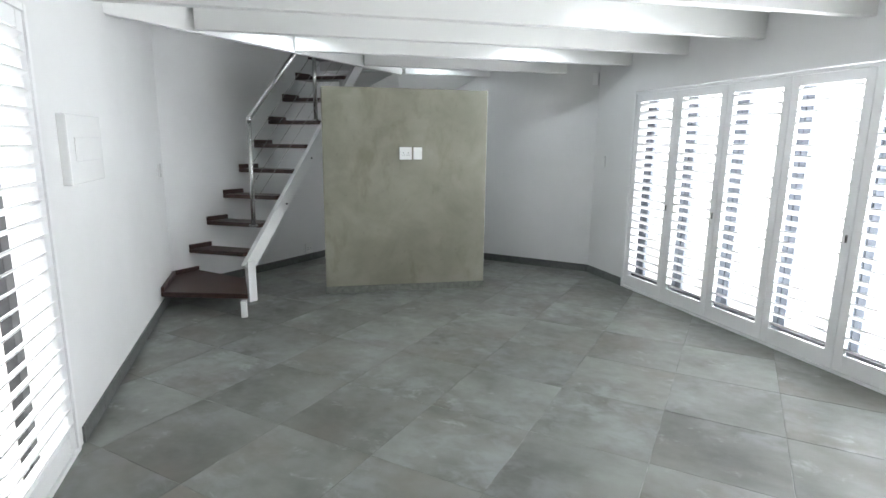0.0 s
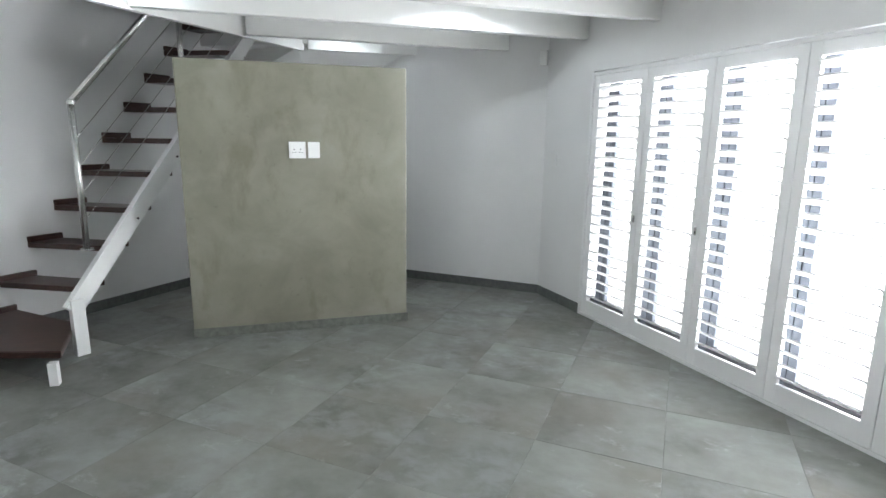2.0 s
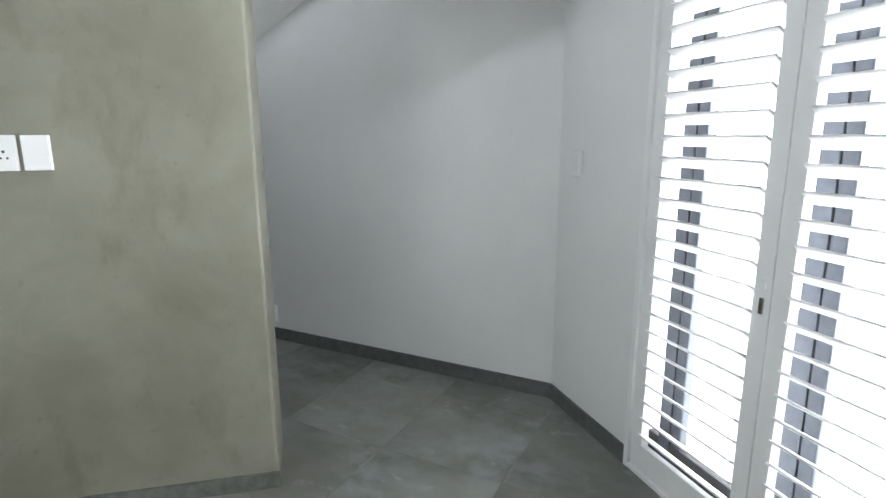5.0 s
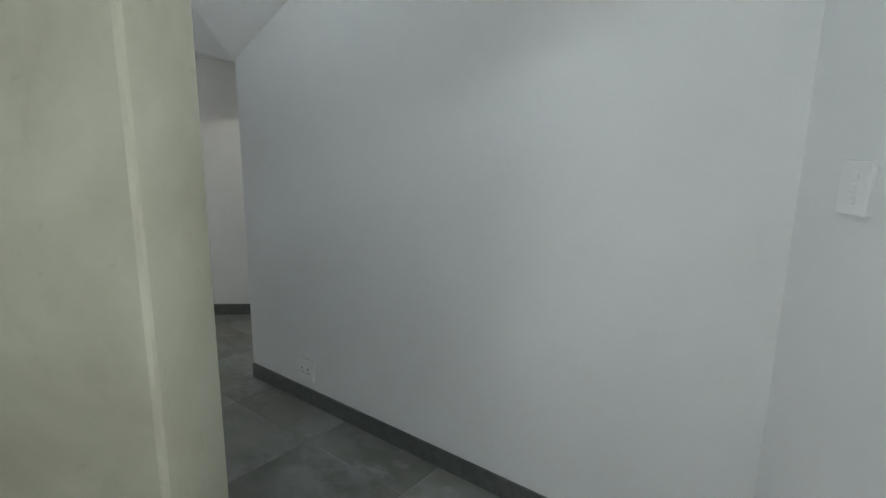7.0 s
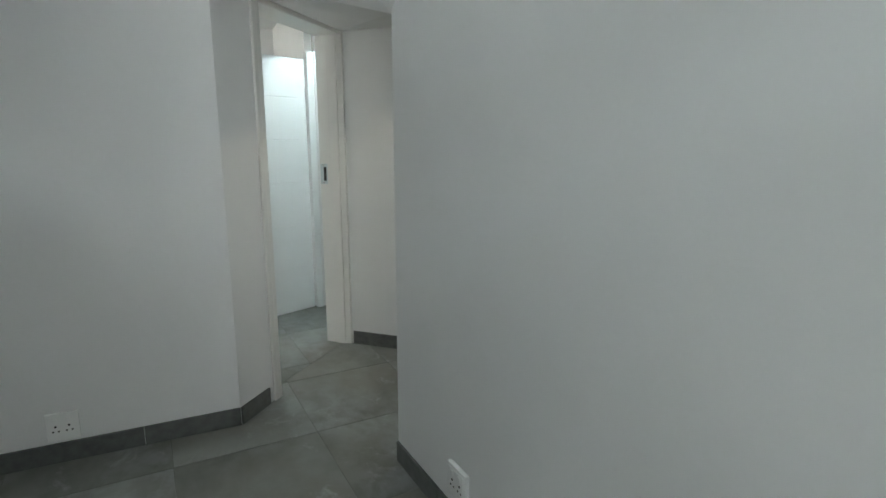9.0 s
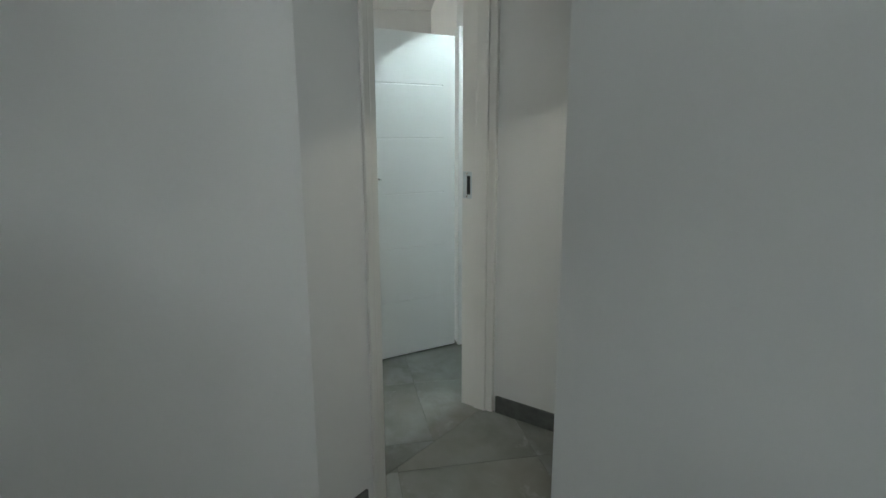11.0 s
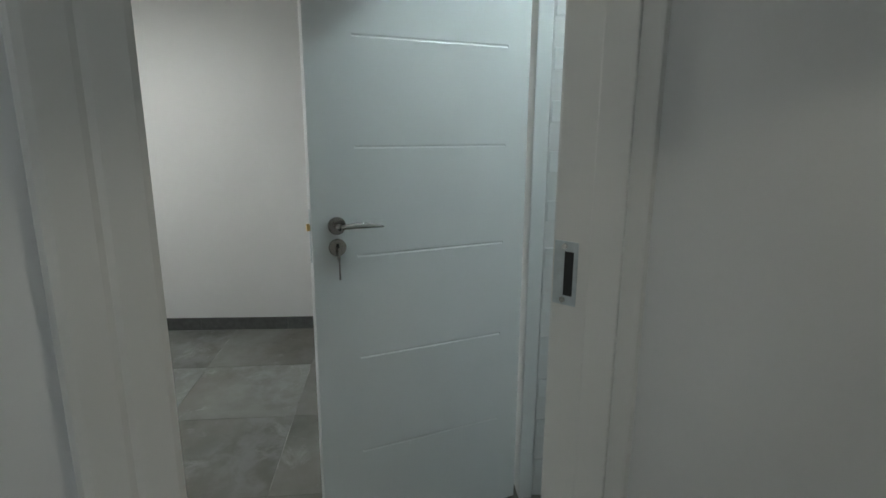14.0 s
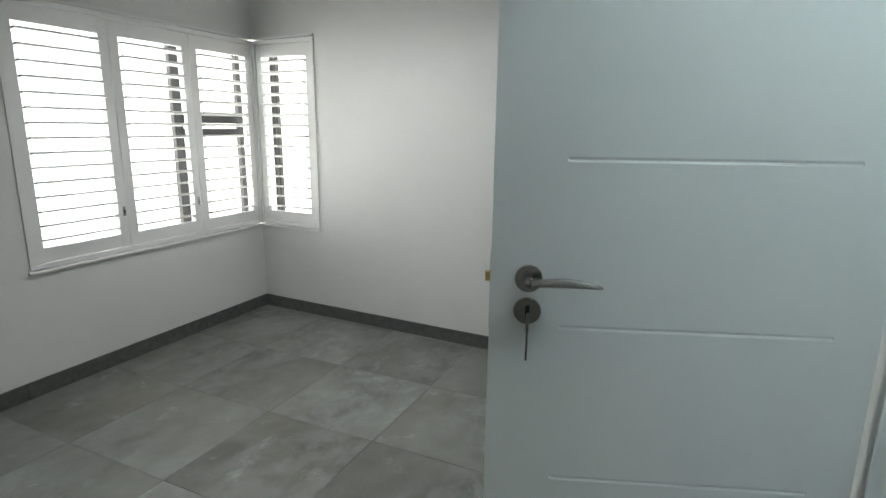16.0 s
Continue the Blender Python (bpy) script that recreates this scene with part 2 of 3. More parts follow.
def skirting(p, q, label="grey tile skirting along the white wall", h=0.088):
    """Skirting of tile strips on the room side of a wall line, room on the right."""
    m, n = along(p, q), length(p, q)
    bm = bmesh.new()
    u = 0.0
    first = 0.37
    while u < n - 0.01:
        w = min(first if u == 0 else 0.6, n - u)
        box(bm, (u + 0.001, -0.011, 0), (u + w - 0.001, 0.0, h), 0.0015, m)
        u += w
    return tagged(part("baseboard", bm, SKIRT), label, "skirting", kind="structure")

# ---- structure ----
A, B = (-0.70, 6.63), (1.056, 8.518)          # stair wall, low end and corridor end
L0 = (0.052, -0.80)                            # left wall, near end
D1 = (0.977, 9.66)                             # door wall meets corridor wall
RE, RC = (1.892, 8.526), (3.890, 6.842)        # slanting wall, free end and window corner
SLOPE = 0.098                                  # lean of the long walls against the y axis
NEAR = -0.80
WX = RC[0] + SLOPE * (RC[1] - NEAR)
W1 = (RC[0] + 0.672 * 0.0975, RC[1] - 0.672 * 0.9952)   # shutter opening begins
BC = (-3.405, 8.965)                            # bedroom corner under the windows
BT = (-1.02, 11.59)                            # bedroom far corner
BL = (-0.86, 6.825)                            # bedroom corner behind the stair wall
HI = (0.290, 10.250)                           # hinge of the inner door
TOP, UP, BEAM_Z = 2.50, 4.70, 2.315

ground = boxes(((-40, -40, -0.30), (40, 40, -0.16)))
tagged(part("ground", ground, PAVING), "pale concrete ground around the house", "ground", kind="structure")

wl = length(L0, A)
wall("wall_left", L0, A, UP, 0.22, "plain white plastered wall with a shuttered side door", [(2.85, 4.52, -0.02, 2.075)])
wall("wall_stair", A, B, UP, 0.20, "plain white plastered wall beside the open stair")
dm = length(B, D1)
wall("wall_door", B, D1, TOP, 0.15, "white plastered wall pierced by the inner doorway", [(0.285, dm - 0.005, -0.02, 2.012)])
wall("wall_corridor", D1, (3.45, 9.77), TOP, 0.16, "white corridor wall with a closed white door", [(0.89, 1.70, -0.02, 1.985)])
wall("wall_corridor_end", (3.45, 9.93), (3.45, 8.4), TOP, 0.15, "white wall that closes the corridor")
bm = bmesh.new()
prism(bm, [RE, RC, (4.22, 6.95), (3.60, 8.62)], -0.02, TOP)
tagged(part("wall_slanting", bm, WALL), "white slanting wall between window wall and corridor", "wall", kind="structure")
wall("wall_window", RC, (WX + 0.02, NEAR - 0.2), TOP, 0.22, "white wall filled by full-height folding shutters", [(0.672, 5.0, -0.02, 2.049)])
wall("wall_near", (WX + 0.24, NEAR), (L0[0] - 0.2, NEAR), TOP, 0.2, "plain white wall")

# bedroom
bl = length(BL, BC)
wall("wall_bedroom_window", BL, BC, TOP, 0.22, "white bedroom wall with three shuttered lights", [(bl - 1.655, bl, 0.655, 2.0)])
bb = length(BC, BT)
wall("wall_bedroom_far", BC, BT, TOP, 0.22, "white bedroom wall with a narrow corner window", [(0.0, 0.57, 0.655, 2.0)])
rb = length(BT, (0.25, 10.32))
wall("wall_bedroom_side", BT, (0.25, 10.32), TOP, 0.14, "white bedroom wall beside the inner door", [(rb - 0.80, rb - 0.02, -0.02, 1.97)])
wall("wall_bath_far", (-0.02, 11.9), (1.3, 10.6), TOP, 0.1, "plain white wall behind the inner door")
wall("wall_lobby_end", (1.25, 11.1), (1.25, 9.86), TOP, 0.12, "plain white wall closing the lobby")

# floor bed under the tiles
bm = bmesh.new()
prism(bm, [(4.85, -0.98), (4.12, 7.0), (3.55, 9.9), (1.4, 11.2), (-1.0, 11.8), (-3.65, 8.95), (-0.9, 6.6), (-0.75, 5.5), (-0.1, -0.95)], -0.155, -0.0016)
floor = tagged(part("floor", bm, GROUT), "grey cement-look tiled floor with thin pale joints", "floor", kind="structure")

# ceilings
DG0, DG1 = (-0.49, 5.06), (1.74, 7.70)          # edge of the stair opening
bm = bmesh.new()
prism(bm, [(4.95, -1.0), (4.2, 7.75), (1.76, 7.75), DG1, DG0, (-0.75, 5.06), (-0.2, -1.0)], TOP, TOP + 0.16)
prism(bm, [(4.2, 7.76), (3.6, 9.95), (0.9, 9.95), (0.72, 8.55), (0.55, 8.36), DG1], TOP - 0.13, TOP + 0.16)
tagged(part("ceiling", bm, CEIL), "white boarded ceiling open over the stair", "ceiling", kind="structure")
bm = bmesh.new()
prism(bm, [(0.80, 8.40), (0.90, 9.95), (1.4, 9.96), (1.4, 11.3), (-1.0, 12.0), (-3.75, 8.95), (-0.95, 6.6)], TOP - 0.02, TOP + 0.14)
tagged(part("ceiling_bedroom", bm, CEIL), "plain white bedroom ceiling", "ceiling", kind="structure")
bm = bmesh.new()
prism(bm, [(-1.2, 4.2), (3.2, 4.2), (3.2, 9.6), (-1.2, 9.6)], UP, UP + 0.1)
tagged(part("ceiling_upper", bm, CEIL), "white ceiling high above the stair", "ceiling", kind="structure")
wall("wall_upper_near", (3.1, 4.5), (-0.75, 4.5), UP, 0.1, "plain white upper wall", z0=TOP + 0.16)
wall("wall_upper_side", (3.1, 9.5), (3.1, 4.5), UP, 0.1, "plain white upper wall", z0=TOP + 0.16)
wall("wall_upper_far", (0.9, 9.2), (3.1, 9.2), UP, 0.1, "plain white upper wall", z0=TOP + 0.16)
wall("wall_upper_end", B, (0.9, 9.3), UP, 0.1, "plain white upper wall", z0=TOP + 0.16)

# low twisted soffit over the corridor mouth
rim_pts = [(1.03, 8.49, 2.018), (0.94, 9.70, 2.004), (3.46, 9.80, 2.004), (2.95, 8.60, 1.93), (1.88, 8.545, 1.80), (2.78, 7.815, 2.335), (1.70, 7.72, 2.340)]
bm = bmesh.new()
low = [bm.verts.new(p) for p in rim_pts]
high = [bm.verts.new((p[0], p[1], 2.364)) for p in rim_pts]
for tri in ((0, 4, 1), (1, 4, 2), (4, 3, 2), (0, 6, 4), (6, 5, 4)):
    bm.faces.new([low[k] for k in tri])
    bm.faces.new([high[k] for k in reversed(tri)])
for a, b in ((0, 1), (1, 2), (2, 3), (3, 4), (4, 5), (5, 6), (6, 0)):
    bm.faces.new((low[a], low[b], high[b], high[a]))
bmesh.ops.recalc_face_normals(bm, faces=bm.faces)
tagged(part("ceiling_corridor", bm, CEIL), "low sloping white soffit over the corridor", "ceiling", kind="structure")

# ceiling beams
D = Vector((DG1[0] - DG0[0], DG1[1] - DG0[1], 0)).normalized()


def diag_x(y):
    return DG0[0] + (y - DG0[1]) * D.x / D.y


def right_x(y):
    if y < RC[1]:
        return RC[0] + SLOPE * (RC[1] - y)
    return RC[0] + (RE[0] - RC[0]) * (y - RC[1]) / (RE[1] - RC[1])


for y in (-0.1, 0.7, 1.5, 2.3, 3.10, 3.90, 4.70, 5.50, 6.30, 7.10, 7.72):
    left = -0.409 - 0.1 * (y - 3.808) if y < 5.0 else diag_x(y) + 0.03
    bm = boxes(((left, y - 0.04, BEAM_Z), (right_x(y), y + 0.035, TOP + 0.002), 0.006))
    tagged(part("ceiling_beam", bm, BEAM), "white painted timber ceiling beam", "beam", "ceiling beams", "structure")
m = along(DG0, DG1)
bm = boxes(((-0.3, 0.0, BEAM_Z - 0.01), (length(DG0, DG1) + 0.02, 0.05, TOP + 0.17), 0.005), m=m)
tagged(part("trimmer_beam", bm, BEAM), "white trimmer beam edging the stair opening", "beam", kind="structure")

# skirtings
def off(p, q, a, b):
    n = length(p, q)
    return tuple((p[0] + (q[0] - p[0]) * s / n, p[1] + (q[1] - p[1]) * s / n) for s in (a, b))


skirting(*off(L0, A, 4.58, wl))
skirting(*off(L0, A, 0.0, 2.80))
skirting(A, B)
skirting(*off(B, D1, 0.0, 0.225))
skirting(*off(D1, (3.45, 9.77), 0.03, 0.83))
skirting(RE, RC)
skirting(RC, (W1[0] - 0.0005, W1[1] + 0.005))
skirting(*off(BL, BC, 0, bl))
skirting(BC, BT)
skirting(*off(BT, (0.25, 10.32), 0, rb - 0.88))

# the free-standing cement wall
bm = boxes(((0.80, 6.365, -0.002), (2.442, 6.653, 2.028), 0.012))
for v in bm.verts:
    v.co.y += 0.004 * noise.noise(v.co * 2)
screen = tagged(part("partition_wall", bm, SCREED), "free-standing olive-grey trowelled cement wall before the stair", "wall", kind="structure")
bm = boxes(((0.797, 6.352, 0.0), (2.447, 6.365, 0.072), 0.003))
tagged(part("baseboard", bm, CEMENT), "cement skirting at the foot of the grey wall", "skirting", kind="structure")

# ---- shutters ----


def louvre_mesh(width, chord, tilt, nose=0.0034):
    """An elliptic shutter blade along x, its outer edge (+y) dropped by tilt."""
    bm = bmesh.new()
    h = chord / 2
    prof = ((-h, -nose), (-h, nose), (-h + 0.006, nose + 0.001), (0, 0.0058), (h - 0.006, 0.0040), (h, 0.0), (h - 0.006, -0.0040), (0, -0.0058), (-h + 0.006, -nose - 0.001))
    c, s = math.cos(-tilt), math.sin(-tilt)
    ring = [(y * c - z * s, y * s + z * c) for y, z in prof]
    ends = [[bm.verts.new((x, y, z)) for y, z in ring] for x in (0.0, width)]
    n = len(ring)
    for k in range(n):
        bm.faces.new((ends[0][k], ends[0][(k + 1) % n], ends[1][(k + 1) % n], ends[1][k]))
    bm.faces.new(ends[0][::-1])
    bm.faces.new(ends[1])
    return mesh_of(bm, "louvre", SHUTTER)


def shutter_panel(m, width, z0, z1, stile, rail0, rail1, tilt, pitch, lock, label, group, nose=0.0034):
    """One hinged shutter leaf in the plane of m: x along, y outward, z up."""
    e = new("shutter_panel")
    e.matrix_world = m
    tagged(e, label, "shutter", group)
    t = 0.030
    for a in (0.0015, width - stile - 0.0015):
        part("stile", boxes(((a, 0, z0), (a + stile, t, z1), 0.003)), SHUTTER, e)
    part("rail", boxes(((stile, 0.002, z0), (width - stile, t - 0.002, z0 + rail0), 0.003)), SHUTTER, e, "bottom rail")
    part("rail", boxes(((stile, 0.002, z1 - rail1), (width - stile, t - 0.002, z1), 0.003)), SHUTTER, e, "top rail")
    lm = louvre_mesh(width - 2 * stile - 0.006, 0.078, tilt, nose)
    n = int(round((z1 - rail1 - z0 - rail0) / pitch))
    gap = (z1 - rail1 - z0 - rail0) / n
    for i in range(n):
        l = part("louvre", lm, None, e)
        l.location = (stile + 0.003, t / 2, z0 + rail0 + (i + 0.5) * gap)
        l.rotation_euler = (radians(random.uniform(-1.5, 1.5)), 0, 0)
    if lock is not None:
        u, z = lock
        k = part("lock", boxes(((u - 0.0085, -0.006, z - 0.027), (u + 0.0085, 0.002, z + 0.027), 0.004)), NICKEL, e, "small satin metal lock")
        part("keyhole", boxes(((u - 0.004, -0.0075, z - 0.012), (u + 0.004, -0.005, z + 0.008), 0.001)), BLACK, k)
        part("catch", boxes(((u - 0.009, -0.005, z + 0.055), (u + 0.009, 0.002, z + 0.085), 0.003)), SHUTTER, e, "white plastic catch")
    return e


def shutter_frame(m, width, z0, z1, w, d, label, sill=True):
    e = new("shutter_frame")
    e.matrix_world = m
    tagged(e, label, "window frame", kind="structure")
    part("frame_side", boxes(((0, -0.010, z0), (w, d, z1), 0.003)), SHUTTER, e)
    part("frame_side", boxes(((width - w, -0.010, z0), (width, d, z1), 0.003)), SHUTTER, e)
    part("frame_head", boxes(((w, -0.008, z1 - w), (width - w, d, z1), 0.003)), SHUTTER, e)
    part("frame_sill", boxes(((w, -0.008 if sill else 0.0, z0), (width - w, d, z0 + w * 0.8), 0.003)), SHUTTER, e)
    return e


# folding shutters of the window wall: local x runs from the far end towards the near end
FOLD = along(W1, (WX, NEAR))
FZ0, FZ1, FW = 0.0, 2.040, 4.30
shutter_frame(FOLD @ Matrix.Translation((-0.004, 0, 0)), FW + 0.022, FZ0, FZ1, 0.026, 0.07, "white frame around the folding shutters")
PW = 0.583
for i in range(7):
    start = 0.028 if i == 0 else 0.044 + i * PW
    wide = 0.044 + (i + 1) * PW - start
    m = FOLD @ Matrix.Translation((start, 0.0, 0))
    lock = (wide - 0.030, 0.925) if i in (0, 1, 3, 5) else None
    shutter_panel(m, wide, FZ0 + 0.024, FZ1 - 0.027, 0.064, 0.120, 0.072, radians(31), 0.0770, lock,
                  "white louvred folding shutter leaf, blades half open", "folding shutters")

# aluminium folding doors outside them
for i in range(8):
    e = new("glazed_door_upright")
    e.matrix_world = FOLD @ Matrix.Translation((0.065 + i * 0.567, 0.115, 0))
    tagged(e, "pair of charcoal aluminium door stiles behind the shutters", "door frame", "glazed folding doors", "structure")
    part("stile", boxes(((0.0, 0, 0.0), (0.064, 0.045, 2.04), 0.003)), CHARCOAL, e)
    part("stile", boxes(((0.0655, 0.003, 0.0), (0.122, 0.045, 2.04), 0.008)), CHARCOAL, e)
bm = boxes(((0, 0.117, -0.01), (4.30, 0.158, 0.150), 0.004), ((0, 0.09, -0.01), (4.30, 0.20, 0.028), 0.004), m=FOLD)
tagged(part("door_track", bm, BRONZE), "dark bronze aluminium bottom rail and track", "door track", kind="structure")

# shuttered side door in the left wall: local x runs with the wall, outward is +y
SIDE = along(*off(L0, A, 2.85, 4.52))
shutter_frame(SIDE, 1.67, 0.0, 2.072, 0.03, 0.07, "white frame of the shuttered side door")
for i in range(2):
    m = SIDE @ Matrix.Translation((0.03 + i * 0.805, 0.0, 0))
    shutter_panel(m, 0.805, 0.028, 2.04, 0.064, 0.100, 0.075, radians(31), 0.0770, None,
                  "white louvred shutter leaf of the side door", "side door shutters")
for i in range(3):
    e = part("glazed_door_stile", boxes(((0.05 + i * 0.70, 0.115, 0), (0.13 + i * 0.70, 0.16, 2.06), 0.003), m=SIDE), BRONZE)
    tagged(e, "dark bronze aluminium upright behind the side shutters", "door frame", "side door uprights", "structure")

# bedroom corner window: three leaves on one wall, one on the other
WINL = along(*off(BL, BC, bl - 1.655, bl))
shutter_frame(WINL, 1.655, 0.665, 1.99, 0.028, 0.07, "white frame around the bedroom shutters")
for i in range(3):
    m = WINL @ Matrix.Translation((0.024 + i * 0.537, 0.0, 0))
    shutter_panel(m, 0.537, 0.692, 1.96, 0.056, 0.075, 0.085, radians(9), 0.0745, (0.537 - 0.022, 0.90) if i < 2 else None,
                  "white louvred bedroom shutter leaf, blades open", "bedroom shutters", 0.0058)
WINB = along(BC, BT)
shutter_frame(WINB, 0.57, 0.665, 1.99, 0.028, 0.07, "white frame of the narrow corner shutter")
shutter_panel(WINB @ Matrix.Translation((0.03, 0.0, 0)), 0.51, 0.692, 1.96, 0.05, 0.075, 0.085, radians(9), 0.0745, None,
              "narrow white louvred shutter at the room corner", "bedroom shutters", 0.0058)
for mm, w in ((WINL, 1.655), (WINB, 0.57)):
    bm = boxes(((-0.012 if mm is WINL else 0.03, -0.020, 0.644), (w if mm is WINB else w - 0.03, 0.0, 0.657), 0.003), m=mm)
    tagged(part("window_sill", bm, SHUTTER), "slim white sill under the shutters", "sill", kind="structure")
    bm = boxes(((0.0 if mm is WINL else 0.03, -0.020, 1.995), (w if mm is WINB else w - 0.03, 0.0, 2.010), 0.003), m=mm)
    tagged(part("trim", bm, SHUTTER), "slim white head trim over the shutters", "trim", kind="structure")


def steel_window(m, width, z0, z1, uprights, bars, label):
    e = new("window_steel")
    e.matrix_world = m
    tagged(e, label, "window", kind="structure")
    for u, w in uprights:
        part("upright", boxes(((u - w, 0.12, z0), (u + w, 0.155, z1), 0.002)), BRONZE, e)
    for u0, u1, z in bars:
        part("bar", boxes(((u0, 0.118, z - 0.026), (u1, 0.157, z + 0.026), 0.002)), BRONZE, e)
    return e


steel_window(WINL, 1.60, 0.66, 2.0, ((0.02, 0.022), (1.075, 0.034), (1.625, 0.022)), ((1.085, 1.615, 1.435), (1.085, 1.615, 1.345), (0.03, 1.615, 0.70), (0.03, 1.615, 1.98)),
             "dark steel window behind the bedroom shutters")
steel_window(WINB, 0.57, 0.66, 2.0, ((0.05, 0.011), (0.092, 0.009), (0.55, 0.022)), ((0.06, 0.55, 0.70), (0.06, 0.55, 1.98)), "dark steel corner window behind the shutter")
WARM = (1.0, 0.97, 0.92)
o = WINL @ Vector((0.8, 0.75, 0))
window_light("daylight_bedroom", (o.x, o.y, 1.35), tuple(-(WINL.to_3x3() @ Vector((0, 1, 0))).xy), 2.6, 1.9, 72, WARM)
o = WINB @ Vector((0.2, 0.75, 0))
window_light("daylight_bedroom_corner", (o.x, o.y, 1.35), tuple(-(WINB.to_3x3() @ Vector((0, 1, 0))).xy), 1.4, 1.9, 24, WARM)


def glare(name, m, x0, x1, y, z1, mat, label):
    bm = boxes(((x0, y, -0.15), (x1, y + 0.05, z1)), m=m)
    return tagged(part(name, bm, mat), label, "backdrop", kind="structure")


# Self-glowing sheets standing in for the bright outdoors behind the shutters.
glare("backdrop_garden", FOLD, -7.0, 8.0, 3.2, 6.0, HAZE, "glowing white backdrop for the distance beyond the folding doors")
glare("backdrop_side", SIDE, -5.0, 6.5, 3.0, 6.0, HAZE, "glowing white backdrop for the distance beyond the side door")
glare("backdrop_bedroom", WINL, -2.5, 4.2, 2.4, 6.0, HAZEW, "glowing cream backdrop beyond the bedroom window")
glare("backdrop_corner", WINB, -4.0, 4.0, 2.4, 6.0, HAZEW, "glowing cream backdrop beyond the corner window")

# ---- stair ----
SU = along(A, B)                       # x up the stair along the wall, y into the wall
RISE, RUN, WIDE = 0.2635, 0.2215, 0.60


def tread(k):
    z, u = 0.420 + RISE * (k - 2), 0.205 + RUN * (k - 2)
    e = new("stair_tread")
    e.matrix_world = SU @ Matrix.Translation((u, 0, z))
    tagged(e, "dark mahogany-stained timber tread fixed to the wall", "stair tread", "stair treads")
    bm = bmesh.new()
    prism(bm, [(0.0, -0.002), (0.245, -0.002), (0.415, -WIDE), (0.18, -WIDE)], -0.042, 0.0, 0.004)
    part("board", bm, WOOD, e)
    bm = bmesh.new()
    prism(bm, [(0.0, -0.002), (0.245, -0.002), (0.252, -0.030), (0.008, -0.030)], 0.0005, 0.045, 0.004)
    part("wall_strip", bm, WOOD, e, "raised timber strip against the wall")
    bm = bmesh.new()
    vs = [bm.verts.new(c) for c in ((0.20, -WIDE + 0.11, -0.043), (0.28, -WIDE + 0.11, -0.043), (0.22, -WIDE - 0.02, -0.043), (0.30, -WIDE - 0.02, -0.043),
                                    (0.24, -WIDE - 0.02, -0.085), (0.29, -WIDE - 0.02, -0.085))]
    bmesh.ops.convex_hull(bm, input=vs)
    part("bracket", bm, STEELW, e, "white steel bracket")
    return e


for k in range(2, 12):
    tread(k)

first = new("stair_tread")
first.location = (-0.3, 6.3, 0.19)
tagged(first, "wide dark mahogany corner tread at the stair foot", "stair tread", "stair treads")
inv = Matrix.Translation((0.3, -6.3, -0.19))
OUT = [(-0.626, 5.975), (-0.690, 6.62), (-0.50, 6.838), (0.035, 6.372), (0.128, 5.79)]
bm = bmesh.new()
prism(bm, OUT, 0.145, 0.19, 0.005)
bmesh.ops.transform(bm, matrix=inv, verts=bm.verts)
part("board", bm, WOOD, first)
for p, q in ((OUT[0], OUT[1]), (OUT[1], OUT[2])):
    bm = boxes(((0.004, -0.03, 0.1905), (length(p, q) - 0.004, -0.002, 0.232), 0.004), m=inv @ along(p, q))
    part("wall_strip", bm, WOOD, first, "raised timber strip against the wall")

stringer = new("stair_stringer")
stringer.location = (0.12, 6.225, 0)
tagged(stringer, "white painted steel stringer carrying the open treads", "stair stringer")
S0, S1 = Vector((0.085, 6.245, 0.345)), Vector((1.235, 7.83, 2.39))
S2 = S1 + (S1 - S0) * 0.22


def plate(p, q, deep, thick):
    """A flat steel plate on edge from p to q."""
    d = (q - p).normalized()
    side = d.cross(Vector((0, 0, 1))).normalized()
    up = side.cross(d)
    m = Matrix((d, side, up)).transposed().to_4x4()
    m.translation = p
    bm = boxes(((0, -thick / 2, -deep / 2), ((q - p).length, thick / 2, deep / 2), 0.002), m=Matrix.Translation((-0.12, -6.225, 0)) @ m)
    return bm


part("incline", plate(S0 - (S1 - S0) * 0.015, S2, 0.125, 0.045), STEELW, stringer)
sq = along((0.07, 6.20), (0.16, 6.28))
part("foot_post", boxes(((0.0, -0.025, 0.0), (0.085, 0.025, 0.40), 0.003), m=Matrix.Translation((-0.12, -6.225, 0)) @ sq), STEELW, stringer, "upright steel foot of the stringer")
part("leg", boxes(((-0.045, -0.515, 0.0), (0.005, -0.465, 0.145), 0.003)), STEELW, stringer, "short white steel leg under the corner tread")
for s in (0.28, 0.50, 0.72):
    c = S0.lerp(S1, s)
    side = (S1 - S0).cross(Vector((0, 0, 1))).normalized()
    ax = side.to_track_quat("Z", "Y").to_matrix().to_4x4()
    ax.translation = c + side * 0.026 - Vector((0.12, 6.225, 0.035))
    part("bolt", disc(0.009, 0.012, ax, 10), BRONZE, stringer, "dark bolt head")

rail = new("stair_railing")
N0, N1 = Vector((0.115, 6.52, 0.685)), Vector((0.125, 6.508, 1.735))
rail.location = N0
tagged(rail, "brushed stainless steel stair railing with thin cables", "railing")
U3 = Vector((0.68, 0.733, 1.088))
P2 = Vector((0.735, 7.262, 1.737))
part("post", tube([(0, 0, 0), N1 - N0], 0.0215, 18), STEEL, rail, smooth=True)
part("post", tube([P2 - N0, P2 - N0 + Vector((0, 0, 1.02))], 0.0215, 18), STEEL, rail, smooth=True)
top = N1 - N0 + Vector((0, 0, -0.02))
